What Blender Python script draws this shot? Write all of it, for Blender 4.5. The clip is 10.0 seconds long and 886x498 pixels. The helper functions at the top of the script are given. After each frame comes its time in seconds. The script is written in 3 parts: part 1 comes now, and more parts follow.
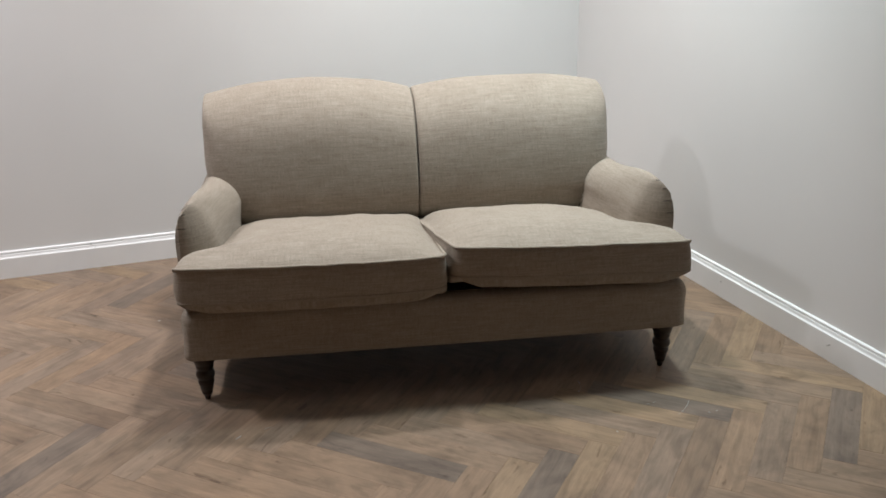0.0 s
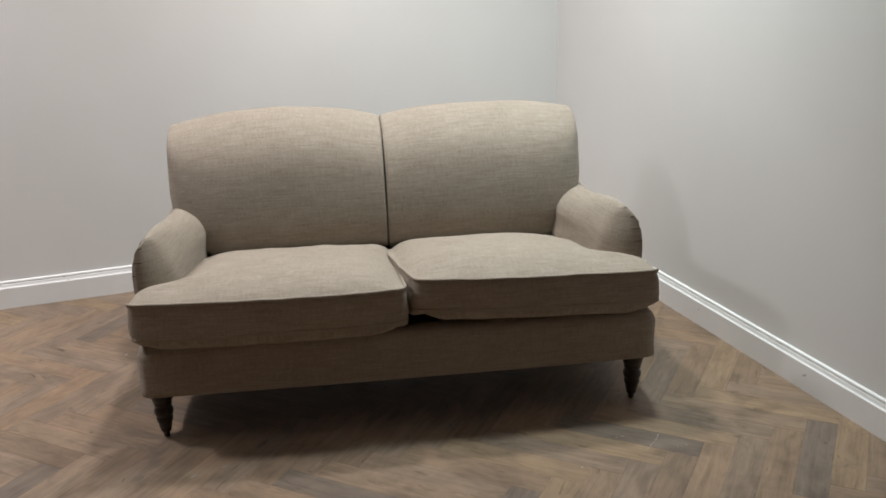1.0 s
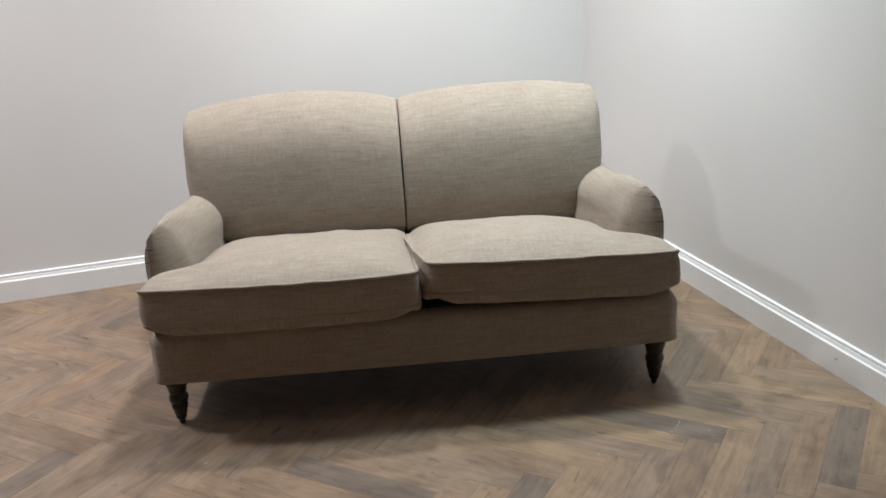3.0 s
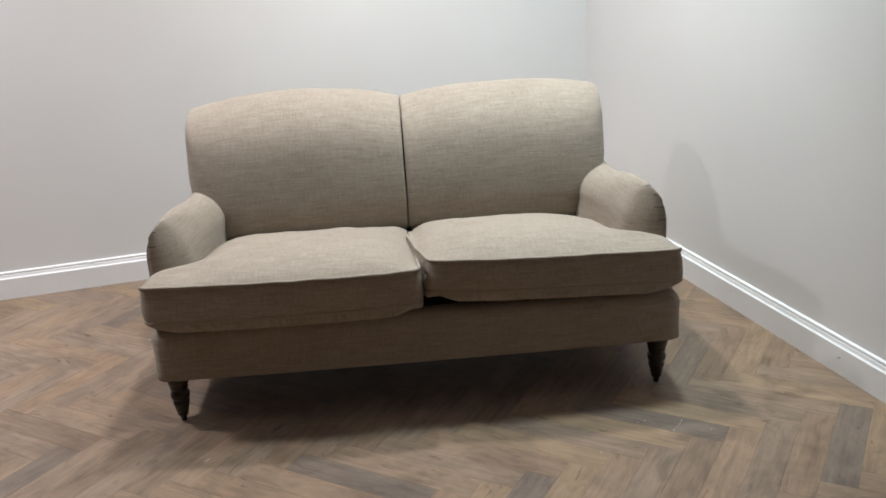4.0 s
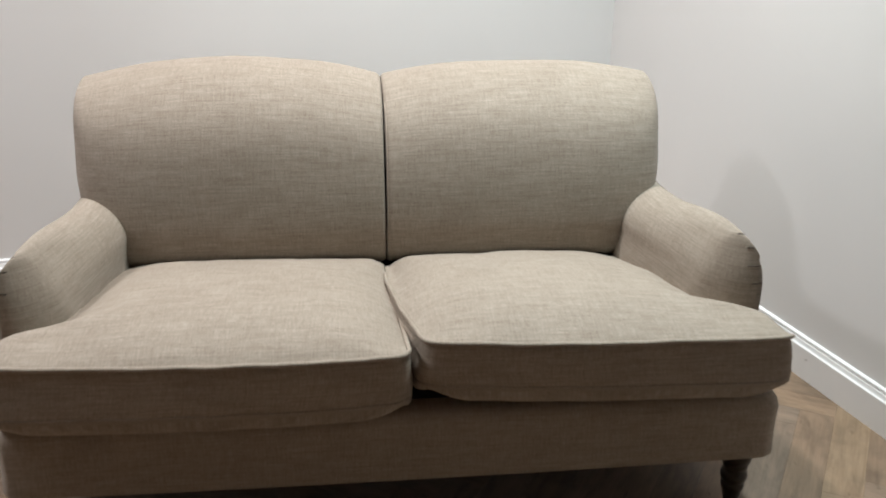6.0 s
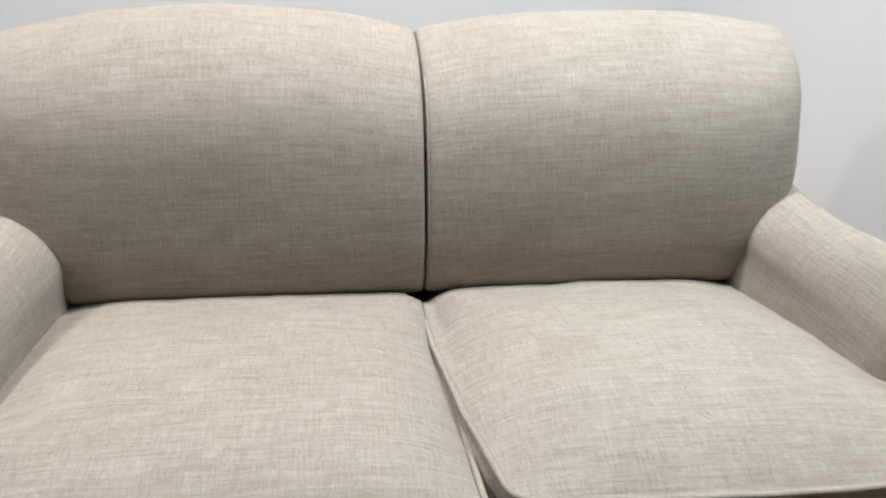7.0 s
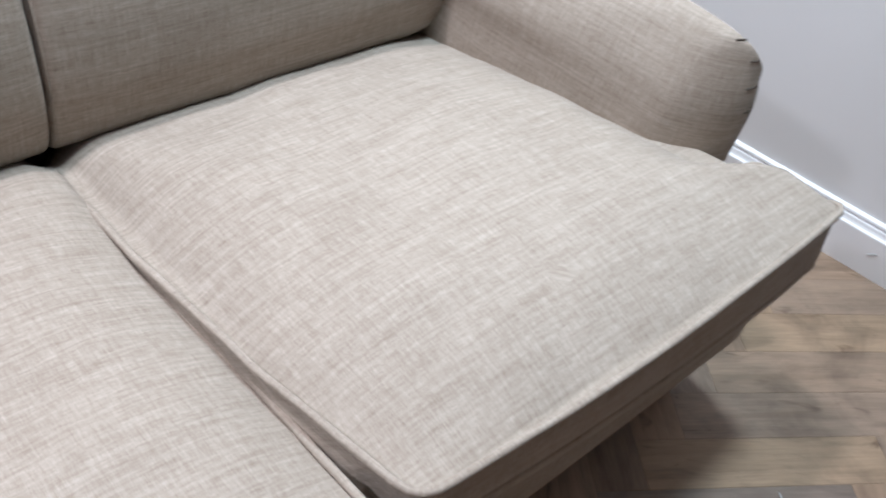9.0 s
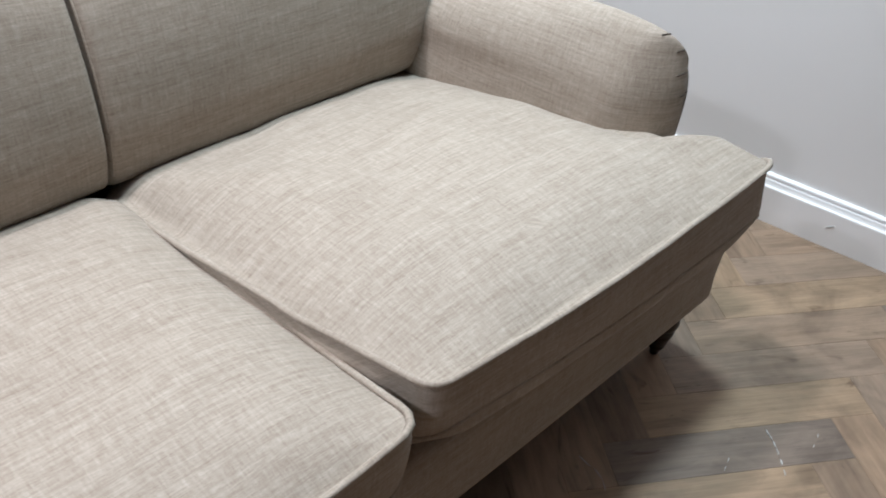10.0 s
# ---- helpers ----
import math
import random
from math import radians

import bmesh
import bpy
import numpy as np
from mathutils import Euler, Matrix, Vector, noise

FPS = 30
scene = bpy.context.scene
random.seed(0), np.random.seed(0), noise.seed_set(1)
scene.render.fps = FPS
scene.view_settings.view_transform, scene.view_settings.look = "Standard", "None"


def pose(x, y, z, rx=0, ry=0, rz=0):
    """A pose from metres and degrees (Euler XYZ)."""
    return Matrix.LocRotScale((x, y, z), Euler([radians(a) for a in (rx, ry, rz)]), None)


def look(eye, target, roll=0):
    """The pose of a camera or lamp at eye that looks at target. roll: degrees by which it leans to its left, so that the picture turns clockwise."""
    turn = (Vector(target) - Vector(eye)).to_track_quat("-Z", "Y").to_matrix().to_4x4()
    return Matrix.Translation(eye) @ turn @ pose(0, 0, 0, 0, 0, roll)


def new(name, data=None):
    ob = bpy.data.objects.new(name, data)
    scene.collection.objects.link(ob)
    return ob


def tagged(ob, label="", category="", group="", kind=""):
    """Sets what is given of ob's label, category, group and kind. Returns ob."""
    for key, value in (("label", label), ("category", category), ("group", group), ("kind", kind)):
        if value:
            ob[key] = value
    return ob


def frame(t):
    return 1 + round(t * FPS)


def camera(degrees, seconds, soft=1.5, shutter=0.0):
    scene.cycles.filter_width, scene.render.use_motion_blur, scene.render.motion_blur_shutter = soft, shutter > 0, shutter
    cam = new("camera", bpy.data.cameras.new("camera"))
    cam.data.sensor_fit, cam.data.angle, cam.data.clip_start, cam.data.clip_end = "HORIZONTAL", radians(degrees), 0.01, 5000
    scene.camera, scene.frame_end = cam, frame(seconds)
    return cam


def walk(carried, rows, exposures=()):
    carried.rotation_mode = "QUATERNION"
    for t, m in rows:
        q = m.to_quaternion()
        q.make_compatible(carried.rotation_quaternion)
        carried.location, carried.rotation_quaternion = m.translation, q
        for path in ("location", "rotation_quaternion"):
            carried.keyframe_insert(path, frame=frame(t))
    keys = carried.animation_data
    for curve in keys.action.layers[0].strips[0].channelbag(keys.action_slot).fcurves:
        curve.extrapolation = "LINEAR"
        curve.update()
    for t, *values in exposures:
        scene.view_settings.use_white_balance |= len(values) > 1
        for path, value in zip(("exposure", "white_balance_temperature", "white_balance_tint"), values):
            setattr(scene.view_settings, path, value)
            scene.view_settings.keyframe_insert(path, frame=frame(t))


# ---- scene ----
from mathutils.bvhtree import BVHTree

cam = camera(52.1, 10.0, soft=1.7, shutter=0.3)
PATH = [
    (0, (-0.309, -2.458, 1.348), (-0.068, -0.593, 0.668), -0.8),
    (0.5, (-0.278, -2.445, 1.348), (-0.029, -0.579, 0.671), -0.7),
    (1, (-0.159, -2.419, 1.353), (0.062, -0.535, 0.72), -1.6),
    (1.5, (-0.052, -2.392, 1.317), (0.116, -0.5, 0.689), -3.4),
    (2, (-0.038, -2.382, 1.308), (0.114, -0.492, 0.674), -3.6),
    (2.5, (-0.057, -2.385, 1.315), (0.069, -0.496, 0.669), -3.5),
    (4, (-0.057, -2.383, 1.309), (0.053, -0.496, 0.657), -3.2),
    (4.5, (-0.037, -2.351, 1.318), (0.072, -0.464, 0.664), -3.2),
    (5, (-0.082, -2.177, 1.286), (0.007, -0.294, 0.618), -2.6),
    (5.3, (-0.135, -2.004, 1.285), (-0.044, -0.135, 0.578), -1.1),
    (5.5, (-0.151, -1.861, 1.284), (-0.036, -0.01, 0.537), 0.1),
    (5.6, (-0.147, -1.782, 1.278), (0.021, 0.058, 0.513), 0.9),
    (5.75, (-0.13, -1.663, 1.26), (0.062, 0.173, 0.491), 0.9),
    (5.9, (-0.111, -1.553, 1.243), (0.097, 0.286, 0.485), 0.8),
    (6, (-0.104, -1.489, 1.24), (0.116, 0.352, 0.49), 0.9),
    (6.1, (-0.106, -1.424, 1.244), (0.104, 0.409, 0.474), 0.7),
    (6.2, (-0.11, -1.358, 1.249), (0.065, 0.474, 0.466), 0.3),
    (7.3, (-0.166, -0.591, 1.215), (0.1, 1.039, 0.087), 2.1),
    (7.5, (-0.16, -0.451, 1.208), (0.023, 1.069, -0.079), -0.9),
    (7.75, (-0.168, -0.329, 1.178), (-0.019, 1.026, -0.283), -1.4),
    (8, (-0.197, -0.253, 1.148), (-0.024, 0.946, -0.443), -1.4),
    (8.25, (-0.239, -0.198, 1.141), (0.201, 0.85, -0.504), 6.7),
    (8.5, (-0.262, -0.17, 1.144), (0.5, 0.76, -0.455), 14.9),
    (8.75, (-0.264, -0.187, 1.143), (0.692, 0.699, -0.373), 16.0),
    (9, (-0.266, -0.246, 1.148), (0.804, 0.634, -0.294), 14.5),
    (9.5, (-0.352, -0.431, 1.177), (0.799, 0.536, -0.142), 9.7),
    (10, (-0.423, -0.45, 1.19), (0.701, 0.573, -0.111), 6.0),
]
EXPOSURE = [(0.0, -0.36, 6280, 10), (0.5, -0.39, 6280, 10), (1.0, -0.48, 6420, 10), (1.5, -0.38, 6600, 11), (2.5, -0.24, 6220, 10), (4.5, -0.24, 6200, 10), (6.0, -0.23, 6350, 10), (7.5, 0.02, 5800, 11), (8.5, -0.02, 5560, 13), (9.0, 0.0, 5640, 14), (9.5, 0.0, 5720, 14), (10.0, -0.02, 5800, 11)]
walk(cam, [(t, look(eye, target, roll)) for t, eye, target, roll in PATH], EXPOSURE)

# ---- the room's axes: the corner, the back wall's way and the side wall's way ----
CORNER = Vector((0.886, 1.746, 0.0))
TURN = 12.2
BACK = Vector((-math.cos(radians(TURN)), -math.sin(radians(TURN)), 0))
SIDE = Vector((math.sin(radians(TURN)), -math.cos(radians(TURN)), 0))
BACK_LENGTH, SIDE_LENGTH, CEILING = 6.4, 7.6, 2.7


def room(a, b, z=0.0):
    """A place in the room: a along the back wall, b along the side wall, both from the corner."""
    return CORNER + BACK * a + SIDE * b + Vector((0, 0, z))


# ---- light ----
world = bpy.data.worlds.new("world")
scene.world = world
world.use_nodes = True
world.node_tree.nodes["Background"].inputs[0].default_value = (0.8, 0.85, 0.9, 1)
world.node_tree.nodes["Background"].inputs[1].default_value = 0.02


def lamp(name, x, y, watts, colour, cone=110.0, size=0.09):
    """A spot lamp at ceiling height, out of view, straight down."""
    data = bpy.data.lights.new(name, "SPOT")
    data.energy, data.color, data.shadow_soft_size = watts, colour, size
    data.spot_size, data.spot_blend = radians(cone), 1.0
    ob = new(name, data)
    ob.matrix_world = pose(x, y, CEILING - 0.03)
    return ob


COOL, SOFT, WARM = (0.85, 1.0, 0.99), (1.0, 0.965, 0.955), (1.0, 0.925, 0.865)
lamp("ceiling_spot", -2.1, 0.42, 270, SOFT, 150, 0.12)
lamp("ceiling_spot", -0.1, 0.86, 225, WARM, 130)
lamp("ceiling_spot", 0.78, 0.36, 220, COOL, 135, 0.14)
lamp("ceiling_spot", -2.2, -0.30, 82, SOFT, 140, 0.2)
# Added fill: two warm unseen spots whose floor bounce lifts the sofa's front.
for x in (-1.5, -0.15):
    lamp("ceiling_spot", x, -2.4, 290, (1.0, 0.82, 0.68), 86)


# ---- materials ----
class Nodes:
    """A small helper to write node trees in short lines."""

    def __init__(self, name, rough=0.6, metal=0.0, sheen=0.0):
        self.mat = bpy.data.materials.new(name)
        self.mat.use_nodes = True
        self.tree = self.mat.node_tree
        self.shader = self.tree.nodes["Principled BSDF"]
        self.shader.inputs["Roughness"].default_value = rough
        self.shader.inputs["Metallic"].default_value = metal
        self.shader.inputs["Sheen Weight"].default_value = sheen

    def add(self, kind, **values):
        node = self.tree.nodes.new(kind)
        for key, value in values.items():
            node.inputs[key.replace("_", " ")].default_value = value
        return node

    def join(self, a, b):
        self.tree.links.new(a, b)

    def math(self, op, a, b=0.0):
        node = self.tree.nodes.new("ShaderNodeMath")
        node.operation = op
        for k, v in enumerate((a, b)):
            if isinstance(v, (int, float)):
                node.inputs[k].default_value = v
            else:
                self.join(v, node.inputs[k])
        return node.outputs[0]

    def coords(self, kind="UV", scale=(1, 1, 1), move=None):
        c = self.tree.nodes.new("ShaderNodeTexCoord").outputs[kind]
        if move is not None:
            shift = self.tree.nodes.new("ShaderNodeVectorMath")
            self.join(c, shift.inputs[0])
            self.join(move, shift.inputs[1])
            c = shift.outputs[0]
        m = self.tree.nodes.new("ShaderNodeMapping")
        m.inputs["Scale"].default_value = scale
        self.join(c, m.inputs["Vector"])
        return m.outputs[0]

    def noise(self, vector, scale=1.0, detail=2.0, rough=0.5, warp=0.0):
        n = self.add("ShaderNodeTexNoise", Scale=scale, Detail=detail, Roughness=rough, Distortion=warp)
        self.join(vector, n.inputs["Vector"])
        return n.outputs[0]

    def ramp(self, value, stops):
        r = self.tree.nodes.new("ShaderNodeValToRGB")
        e = r.color_ramp.elements
        while len(e) < len(stops):
            e.new(0.5)
        for k, (at, colour) in enumerate(stops):
            e[k].position, e[k].color = at, (*colour, 1)
        self.join(value, r.inputs[0])
        return r.outputs[0]

    def mix(self, a, b, factor, blend="MIX"):
        m = self.tree.nodes.new("ShaderNodeMix")
        m.data_type, m.blend_type = "RGBA", blend
        for k, v in ((0, factor), (6, a), (7, b)):
            if isinstance(v, (int, float)):
                m.inputs[k].default_value = v
            elif isinstance(v, tuple):
                m.inputs[k].default_value = (*v, 1)
            else:
                self.join(v, m.inputs[k])
        return m.outputs[2]

    def colour(self, socket):
        self.join(socket, self.shader.inputs["Base Color"])

    def bump(self, height, strength, distance):
        b = self.add("ShaderNodeBump", Strength=strength, Distance=distance)
        self.join(height, b.inputs["Height"])
        self.join(b.outputs[0], self.shader.inputs["Normal"])


def linen():
    """Woven beige linen with slubs both ways; UV in metres."""
    n = Nodes("linen", rough=0.85, sheen=0.07)
    n.shader.inputs["Sheen Roughness"].default_value = 0.45
    warp = n.noise(n.coords("UV", (90, 900, 1)), detail=2, rough=0.6)
    weft = n.noise(n.coords("UV", (900, 90, 1)), detail=2, rough=0.6)
    slub = n.noise(n.coords("UV", (13, 240, 1)), detail=3, rough=0.6)
    slub2 = n.noise(n.coords("UV", (270, 24, 1)), detail=3, rough=0.6)
    broad = n.noise(n.coords("UV", (10, 62, 1)), detail=3, rough=0.6)
    broad2 = n.noise(n.coords("UV", (70, 11, 1)), detail=3, rough=0.6)
    patch = n.noise(n.coords("UV", (6, 6, 1)), detail=3)
    t = 0.0
    for layer, weight in ((warp, 0.38), (weft, 0.30), (slub, 0.39), (slub2, 0.29), (broad, 0.21), (broad2, 0.09), (patch, 0.10)):
        t = n.math("ADD", n.math("MULTIPLY", layer, weight), t)
    f = n.math("DIVIDE", t, 1.76)
    n.colour(n.ramp(f, [(0.36, (0.172, 0.130, 0.098)), (0.5, (0.285, 0.241, 0.196)), (0.64, (0.418, 0.364, 0.308))]))
    n.bump(n.math("ADD", n.math("ADD", warp, weft), n.math("ADD", slub, slub2)), 0.35, 0.0007)
    return n.mat


def plain(name, colour, rough=0.5, spread=0.08, scale=30.0, bump=0.0, metal=0.0):
    n = Nodes(name, rough=rough, metal=metal)
    a = n.noise(n.coords("Object", (1, 1, 1)), scale=scale, detail=4)
    low, high = [tuple(c * k for c in colour) for k in (1 - spread, 1 + spread)]
    n.colour(n.ramp(a, [(0.3, low), (0.7, high)]))
    if bump:
        n.bump(a, bump, 0.001)
    return n.mat


def wall_paint():
    n = Nodes("wall_paint", rough=0.75)
    big = n.noise(n.coords("Object"), scale=1.3, detail=3)
    n.colour(n.ramp(big, [(0.35, (0.709, 0.703, 0.703)), (0.65, (0.744, 0.738, 0.738))]))
    n.bump(n.noise(n.coords("Object"), scale=260, detail=2), 0.12, 0.0004)
    return n.mat


def plank_wood(name, tones):
    """Smoked oak plank: tone by plank, grain along the plank."""
    n = Nodes(name, rough=0.42)
    info = n.tree.nodes.new("ShaderNodeObjectInfo").outputs["Random"]
    island = n.tree.nodes.new("ShaderNodeNewGeometry").outputs["Random Per Island"]
    r = n.math("FRACT", n.math("ADD", n.math("MULTIPLY", info, 7.31), island))
    shift = n.tree.nodes.new("ShaderNodeCombineXYZ")
    n.join(n.math("MULTIPLY", r, 37.0), shift.inputs[0])
    n.join(n.math("MULTIPLY", r, 91.0), shift.inputs[1])
    move = shift.outputs[0]
    grain = n.noise(n.coords("UV", (3.5, 70, 1), move), detail=5, rough=0.62, warp=0.6)
    fine = n.noise(n.coords("UV", (14, 420, 1), move), detail=3, rough=0.6)
    cloud = n.noise(n.coords("UV", (7, 22, 1), move), detail=4, rough=0.6, warp=1.0)
    tone = n.ramp(r, tones)
    streak = n.ramp(grain, [(0.30, (0.60, 0.56, 0.52)), (0.5, (0.95, 0.95, 0.95)), (0.72, (1.24, 1.22, 1.18))])
    c = n.mix(tone, streak, 0.48, "MULTIPLY")
    c = n.mix(c, n.ramp(cloud, [(0.32, (0.62, 0.60, 0.60)), (0.5, (1, 1, 1)), (0.7, (1.22, 1.2, 1.18))]), 0.62, "MULTIPLY")
    c = n.mix(c, n.ramp(fine, [(0.3, (0.75, 0.75, 0.75)), (0.6, (1.1, 1.1, 1.1))]), 0.35, "MULTIPLY")
    knot = n.noise(n.coords("UV", (9, 26, 1), move), detail=2, rough=0.5, warp=1.6)
    c = n.mix(c, n.ramp(knot, [(0.66, (1, 1, 1)), (0.76, (0.50, 0.45, 0.42))]), 0.8, "MULTIPLY")
    place = n.tree.nodes.new("ShaderNodeNewGeometry").outputs["Position"]
    smudge = n.noise(place, scale=4.5, detail=5, rough=0.62, warp=0.8)
    c = n.mix(c, n.ramp(smudge, [(0.34, (0.74, 0.73, 0.73)), (0.5, (1, 1, 1)), (0.66, (1.16, 1.14, 1.12))]), 0.85, "MULTIPLY")
    scuff = n.noise(n.coords("UV", (16, 90, 1), move), detail=4, rough=0.7, warp=2.5)
    dust = n.noise(place, scale=11.0, detail=4, rough=0.65, warp=1.5)
    worn = n.math("MULTIPLY", n.ramp(scuff, [(0.60, (0, 0, 0)), (0.74, (1, 1, 1))]), n.ramp(dust, [(0.46, (0, 0, 0)), (0.66, (1, 1, 1))]))
    c = n.mix(c, (0.30, 0.255, 0.205), n.math("MULTIPLY", worn, 0.42))
    n.colour(c)
    n.shader.inputs["Specular IOR Level"].default_value = 0.30
    n.join(n.math("ADD", n.math("MULTIPLY", cloud, 0.25), 0.36), n.shader.inputs["Roughness"])
    n.bump(n.math("ADD", grain, n.math("MULTIPLY", fine, 0.5)), 0.25, 0.0008)
    return n.mat


LINEN = linen()
# Dark brown for the shade inside the linen's tucks.
TUCK_SHADE = plain("tuck_shade", (0.055, 0.042, 0.032), 0.9)
WALL = wall_paint()
# Dark, so the two unseen walls bounce little fill.
UNSEEN_WALL = plain("unseen_wall_dark", (0.15, 0.14, 0.125), 0.8, 0.04, 2.0)
GLOSS_WHITE = plain("white_gloss_paint", (0.83, 0.83, 0.84), 0.62, 0.03, 6.0, 0.05)
CEILING_PAINT = plain("ceiling_paint", (0.52, 0.52, 0.51), 0.85, 0.02, 3.0)
DARK_WOOD = plain("dark_stained_wood", (0.022, 0.013, 0.009), 0.38, 0.35, 60.0, 0.1)
# Near-black that stands in for shade in the gaps and under the sofa.
SHADE_BLACK = plain("shade_black", (0.02, 0.02, 0.02), 0.95, 0.1, 200.0)
SCUFF = plain("scuff", (0.46, 0.46, 0.46), 0.8)
FLECK = plain("white_paint_fleck", (0.38, 0.37, 0.35), 0.6)
SUBFLOOR = plain("floor_joint", (0.10, 0.076, 0.058), 0.8)
OAK = plank_wood("smoked_oak", [(0.0, (0.192, 0.136, 0.095)), (0.25, (0.235, 0.164, 0.112)), (0.5, (0.241, 0.174, 0.123)), (0.75, (0.212, 0.158, 0.119)), (1.0, (0.260, 0.179, 0.119))])
OAK_DARK = plank_wood("grey_smoked_oak", [(0.0, (0.158, 0.123, 0.098)), (1.0, (0.174, 0.135, 0.108))])
OAK_HONEY = plank_wood("honey_oak", [(0.0, (0.252, 0.179, 0.117)), (1.0, (0.274, 0.195, 0.128))])


# ---- mesh helpers ----
def part(name, bm, material, parent=None, label=""):
    """Links a bmesh, or takes a ready mesh, as one object under its thing."""
    if isinstance(bm, bmesh.types.BMesh):
        mesh = bpy.data.meshes.new(name)
        bm.to_mesh(mesh)
        bm.free()
    else:
        mesh = bm
    if not mesh.materials:
        mesh.materials.append(material)
    ob = new(name, mesh)
    if parent:
        ob.parent = parent
    if label:
        tagged(ob, label)
    return ob


def grid_mesh(name, rows, uvs, closed=True, smooth=True, caps=True):
    """A skin over rows of places. closed: each row runs round; uvs has then one column more."""
    count, n = len(rows), len(rows[0])
    verts = [tuple(p) for row in rows for p in row]
    faces, loops = [], []
    for i in range(count - 1):
        for j in range(n if closed else n - 1):
            k = (j + 1) % n
            faces.append((i * n + j, i * n + k, (i + 1) * n + k, (i + 1) * n + j))
            loops += [uvs[i][j], uvs[i][j + 1], uvs[i + 1][j + 1], uvs[i + 1][j]]
    if caps and closed:
        for i, order in ((0, -1), (count - 1, 1)):
            ring = list(range(n))[::order]
            faces.append(tuple(i * n + j for j in ring))
            loops += [(rows[i][j][0] + rows[i][j][1], rows[i][j][2]) for j in ring]
    mesh = bpy.data.meshes.new(name)
    mesh.from_pydata(verts, [], faces)
    layer = mesh.uv_layers.new(name="UVMap")
    layer.data.foreach_set("uv", [v for uv in loops for v in uv])
    mesh.polygons.foreach_set("use_smooth", [smooth] * len(mesh.polygons))
    bm = bmesh.new()
    bm.from_mesh(mesh)
    bmesh.ops.recalc_face_normals(bm, faces=bm.faces)
    bm.to_mesh(mesh)
    bm.free()
    return mesh


def spline(points, per=8):
    """A smooth line through points (Catmull-Rom)."""
    out = []
    pts = [Vector(p) for p in points]
    for i in range(len(pts) - 1):
        a, b, c, d = pts[max(i - 1, 0)], pts[i], pts[i + 1], pts[min(i + 2, len(pts) - 1)]
        for k in range(per):
            t = k / per
            out.append(0.5 * (2 * b + (c - a) * t + (2 * a - 5 * b + 4 * c - d) * t * t + (3 * b - a - 3 * c + d) * t ** 3))
    out.append(pts[-1])
    return out


def rounded(corners, steps=8):
    """A closed outline with rounded corners, from (x, y, radius)."""
    out, n = [], len(corners)
    for i, (x, y, r) in enumerate(corners):
        p = Vector((x, y))
        a = (Vector(corners[i - 1][:2]) - p).normalized()
        b = (Vector(corners[(i + 1) % n][:2]) - p).normalized()
        half = a.angle(b) / 2
        reach = r / math.tan(half)
        start, end = p + a * reach, p + b * reach
        for k in range(steps + 1):
            t = k / steps
            out.append((1 - t) ** 2 * start + 2 * t * (1 - t) * p + t * t * end)
    return out


def resample(points, count, closed=True):
    pts = [Vector(p) for p in points] + ([Vector(points[0])] if closed else [])
    lengths = [0.0]
    for a, b in zip(pts, pts[1:]):
        lengths.append(lengths[-1] + (b - a).length)
    out, k = [], 0
    for i in range(count):
        s = lengths[-1] * i / (count if closed else count - 1)
        while k < len(pts) - 2 and lengths[k + 1] < s:
            k += 1
        span = lengths[k + 1] - lengths[k] or 1.0
        out.append(pts[k].lerp(pts[k + 1], (s - lengths[k]) / span))
    return out


def tube(name, line, radius, closed=True, sides=6):
    """A cord along a line of places."""
    n = len(line)
    rows, uvs, s = [], [], 0.0
    for i in range(n + 1 if closed else n):
        p = line[i % n]
        ahead = (line[(i + 1) % n] if closed or i < n - 1 else line[i]) - (line[i - 1] if closed or i > 0 else line[i])
        ahead.normalize()
        side = ahead.cross(Vector((0, 0, 1))).normalized()
        up = side.cross(ahead)
        rows.append([p + side * (radius * math.cos(q)) + up * (radius * math.sin(q)) for q in (2 * math.pi * k / sides for k in range(sides))])
        uvs.append([(s, 0.004 * k) for k in range(sides + 1)])
        s += (line[(i + 1) % n] - p).length
    return grid_mesh(name, rows, uvs, closed=True, caps=not closed)


def smooth_step(t):
    t = min(max(t, 0.0), 1.0)
    return t * t * (3 - 2 * t)


# ---- the room's shell ----
def slab(name, corners, low, high, material, label, category):
    """A block over a plan outline."""
    bm = bmesh.new()
    ring = [bm.verts.new((p.x, p.y, low)) for p in corners]
    face = bm.faces.new(ring)
    up = bmesh.ops.extrude_face_region(bm, geom=[face])
    bmesh.ops.translate(bm, vec=(0, 0, high - low), verts=[v for v in up["geom"] if isinstance(v, bmesh.types.BMVert)])
    bmesh.ops.recalc_face_normals(bm, faces=bm.faces)
    return tagged(part(name, bm, material), label, category, kind="structure")


T = 0.12
A, B = BACK_LENGTH, SIDE_LENGTH
slab("wall_north", [room(-T, -T), room(A, -T), room(A, 0), room(-T, 0)], 0, CEILING, WALL, "pale unseen dark wall that holds down bounced light behind the sofa", "wall")
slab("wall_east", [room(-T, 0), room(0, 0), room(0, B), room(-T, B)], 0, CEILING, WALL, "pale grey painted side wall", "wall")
# Unseen walls and ceiling close the room, darkened to hold back bounced light.
slab("wall_south", [room(-T, B), room(A, B), room(A, B + T), room(-T, B + T)], 0, CEILING, UNSEEN_WALL, "unseen dark wall that holds down bounced light", "wall")
slab("wall_west", [room(A, -T), room(A + T, -T), room(A + T, B + T), room(A, B + T)], 0, CEILING, UNSEEN_WALL, "unseen dark wall that holds down bounced light", "wall")
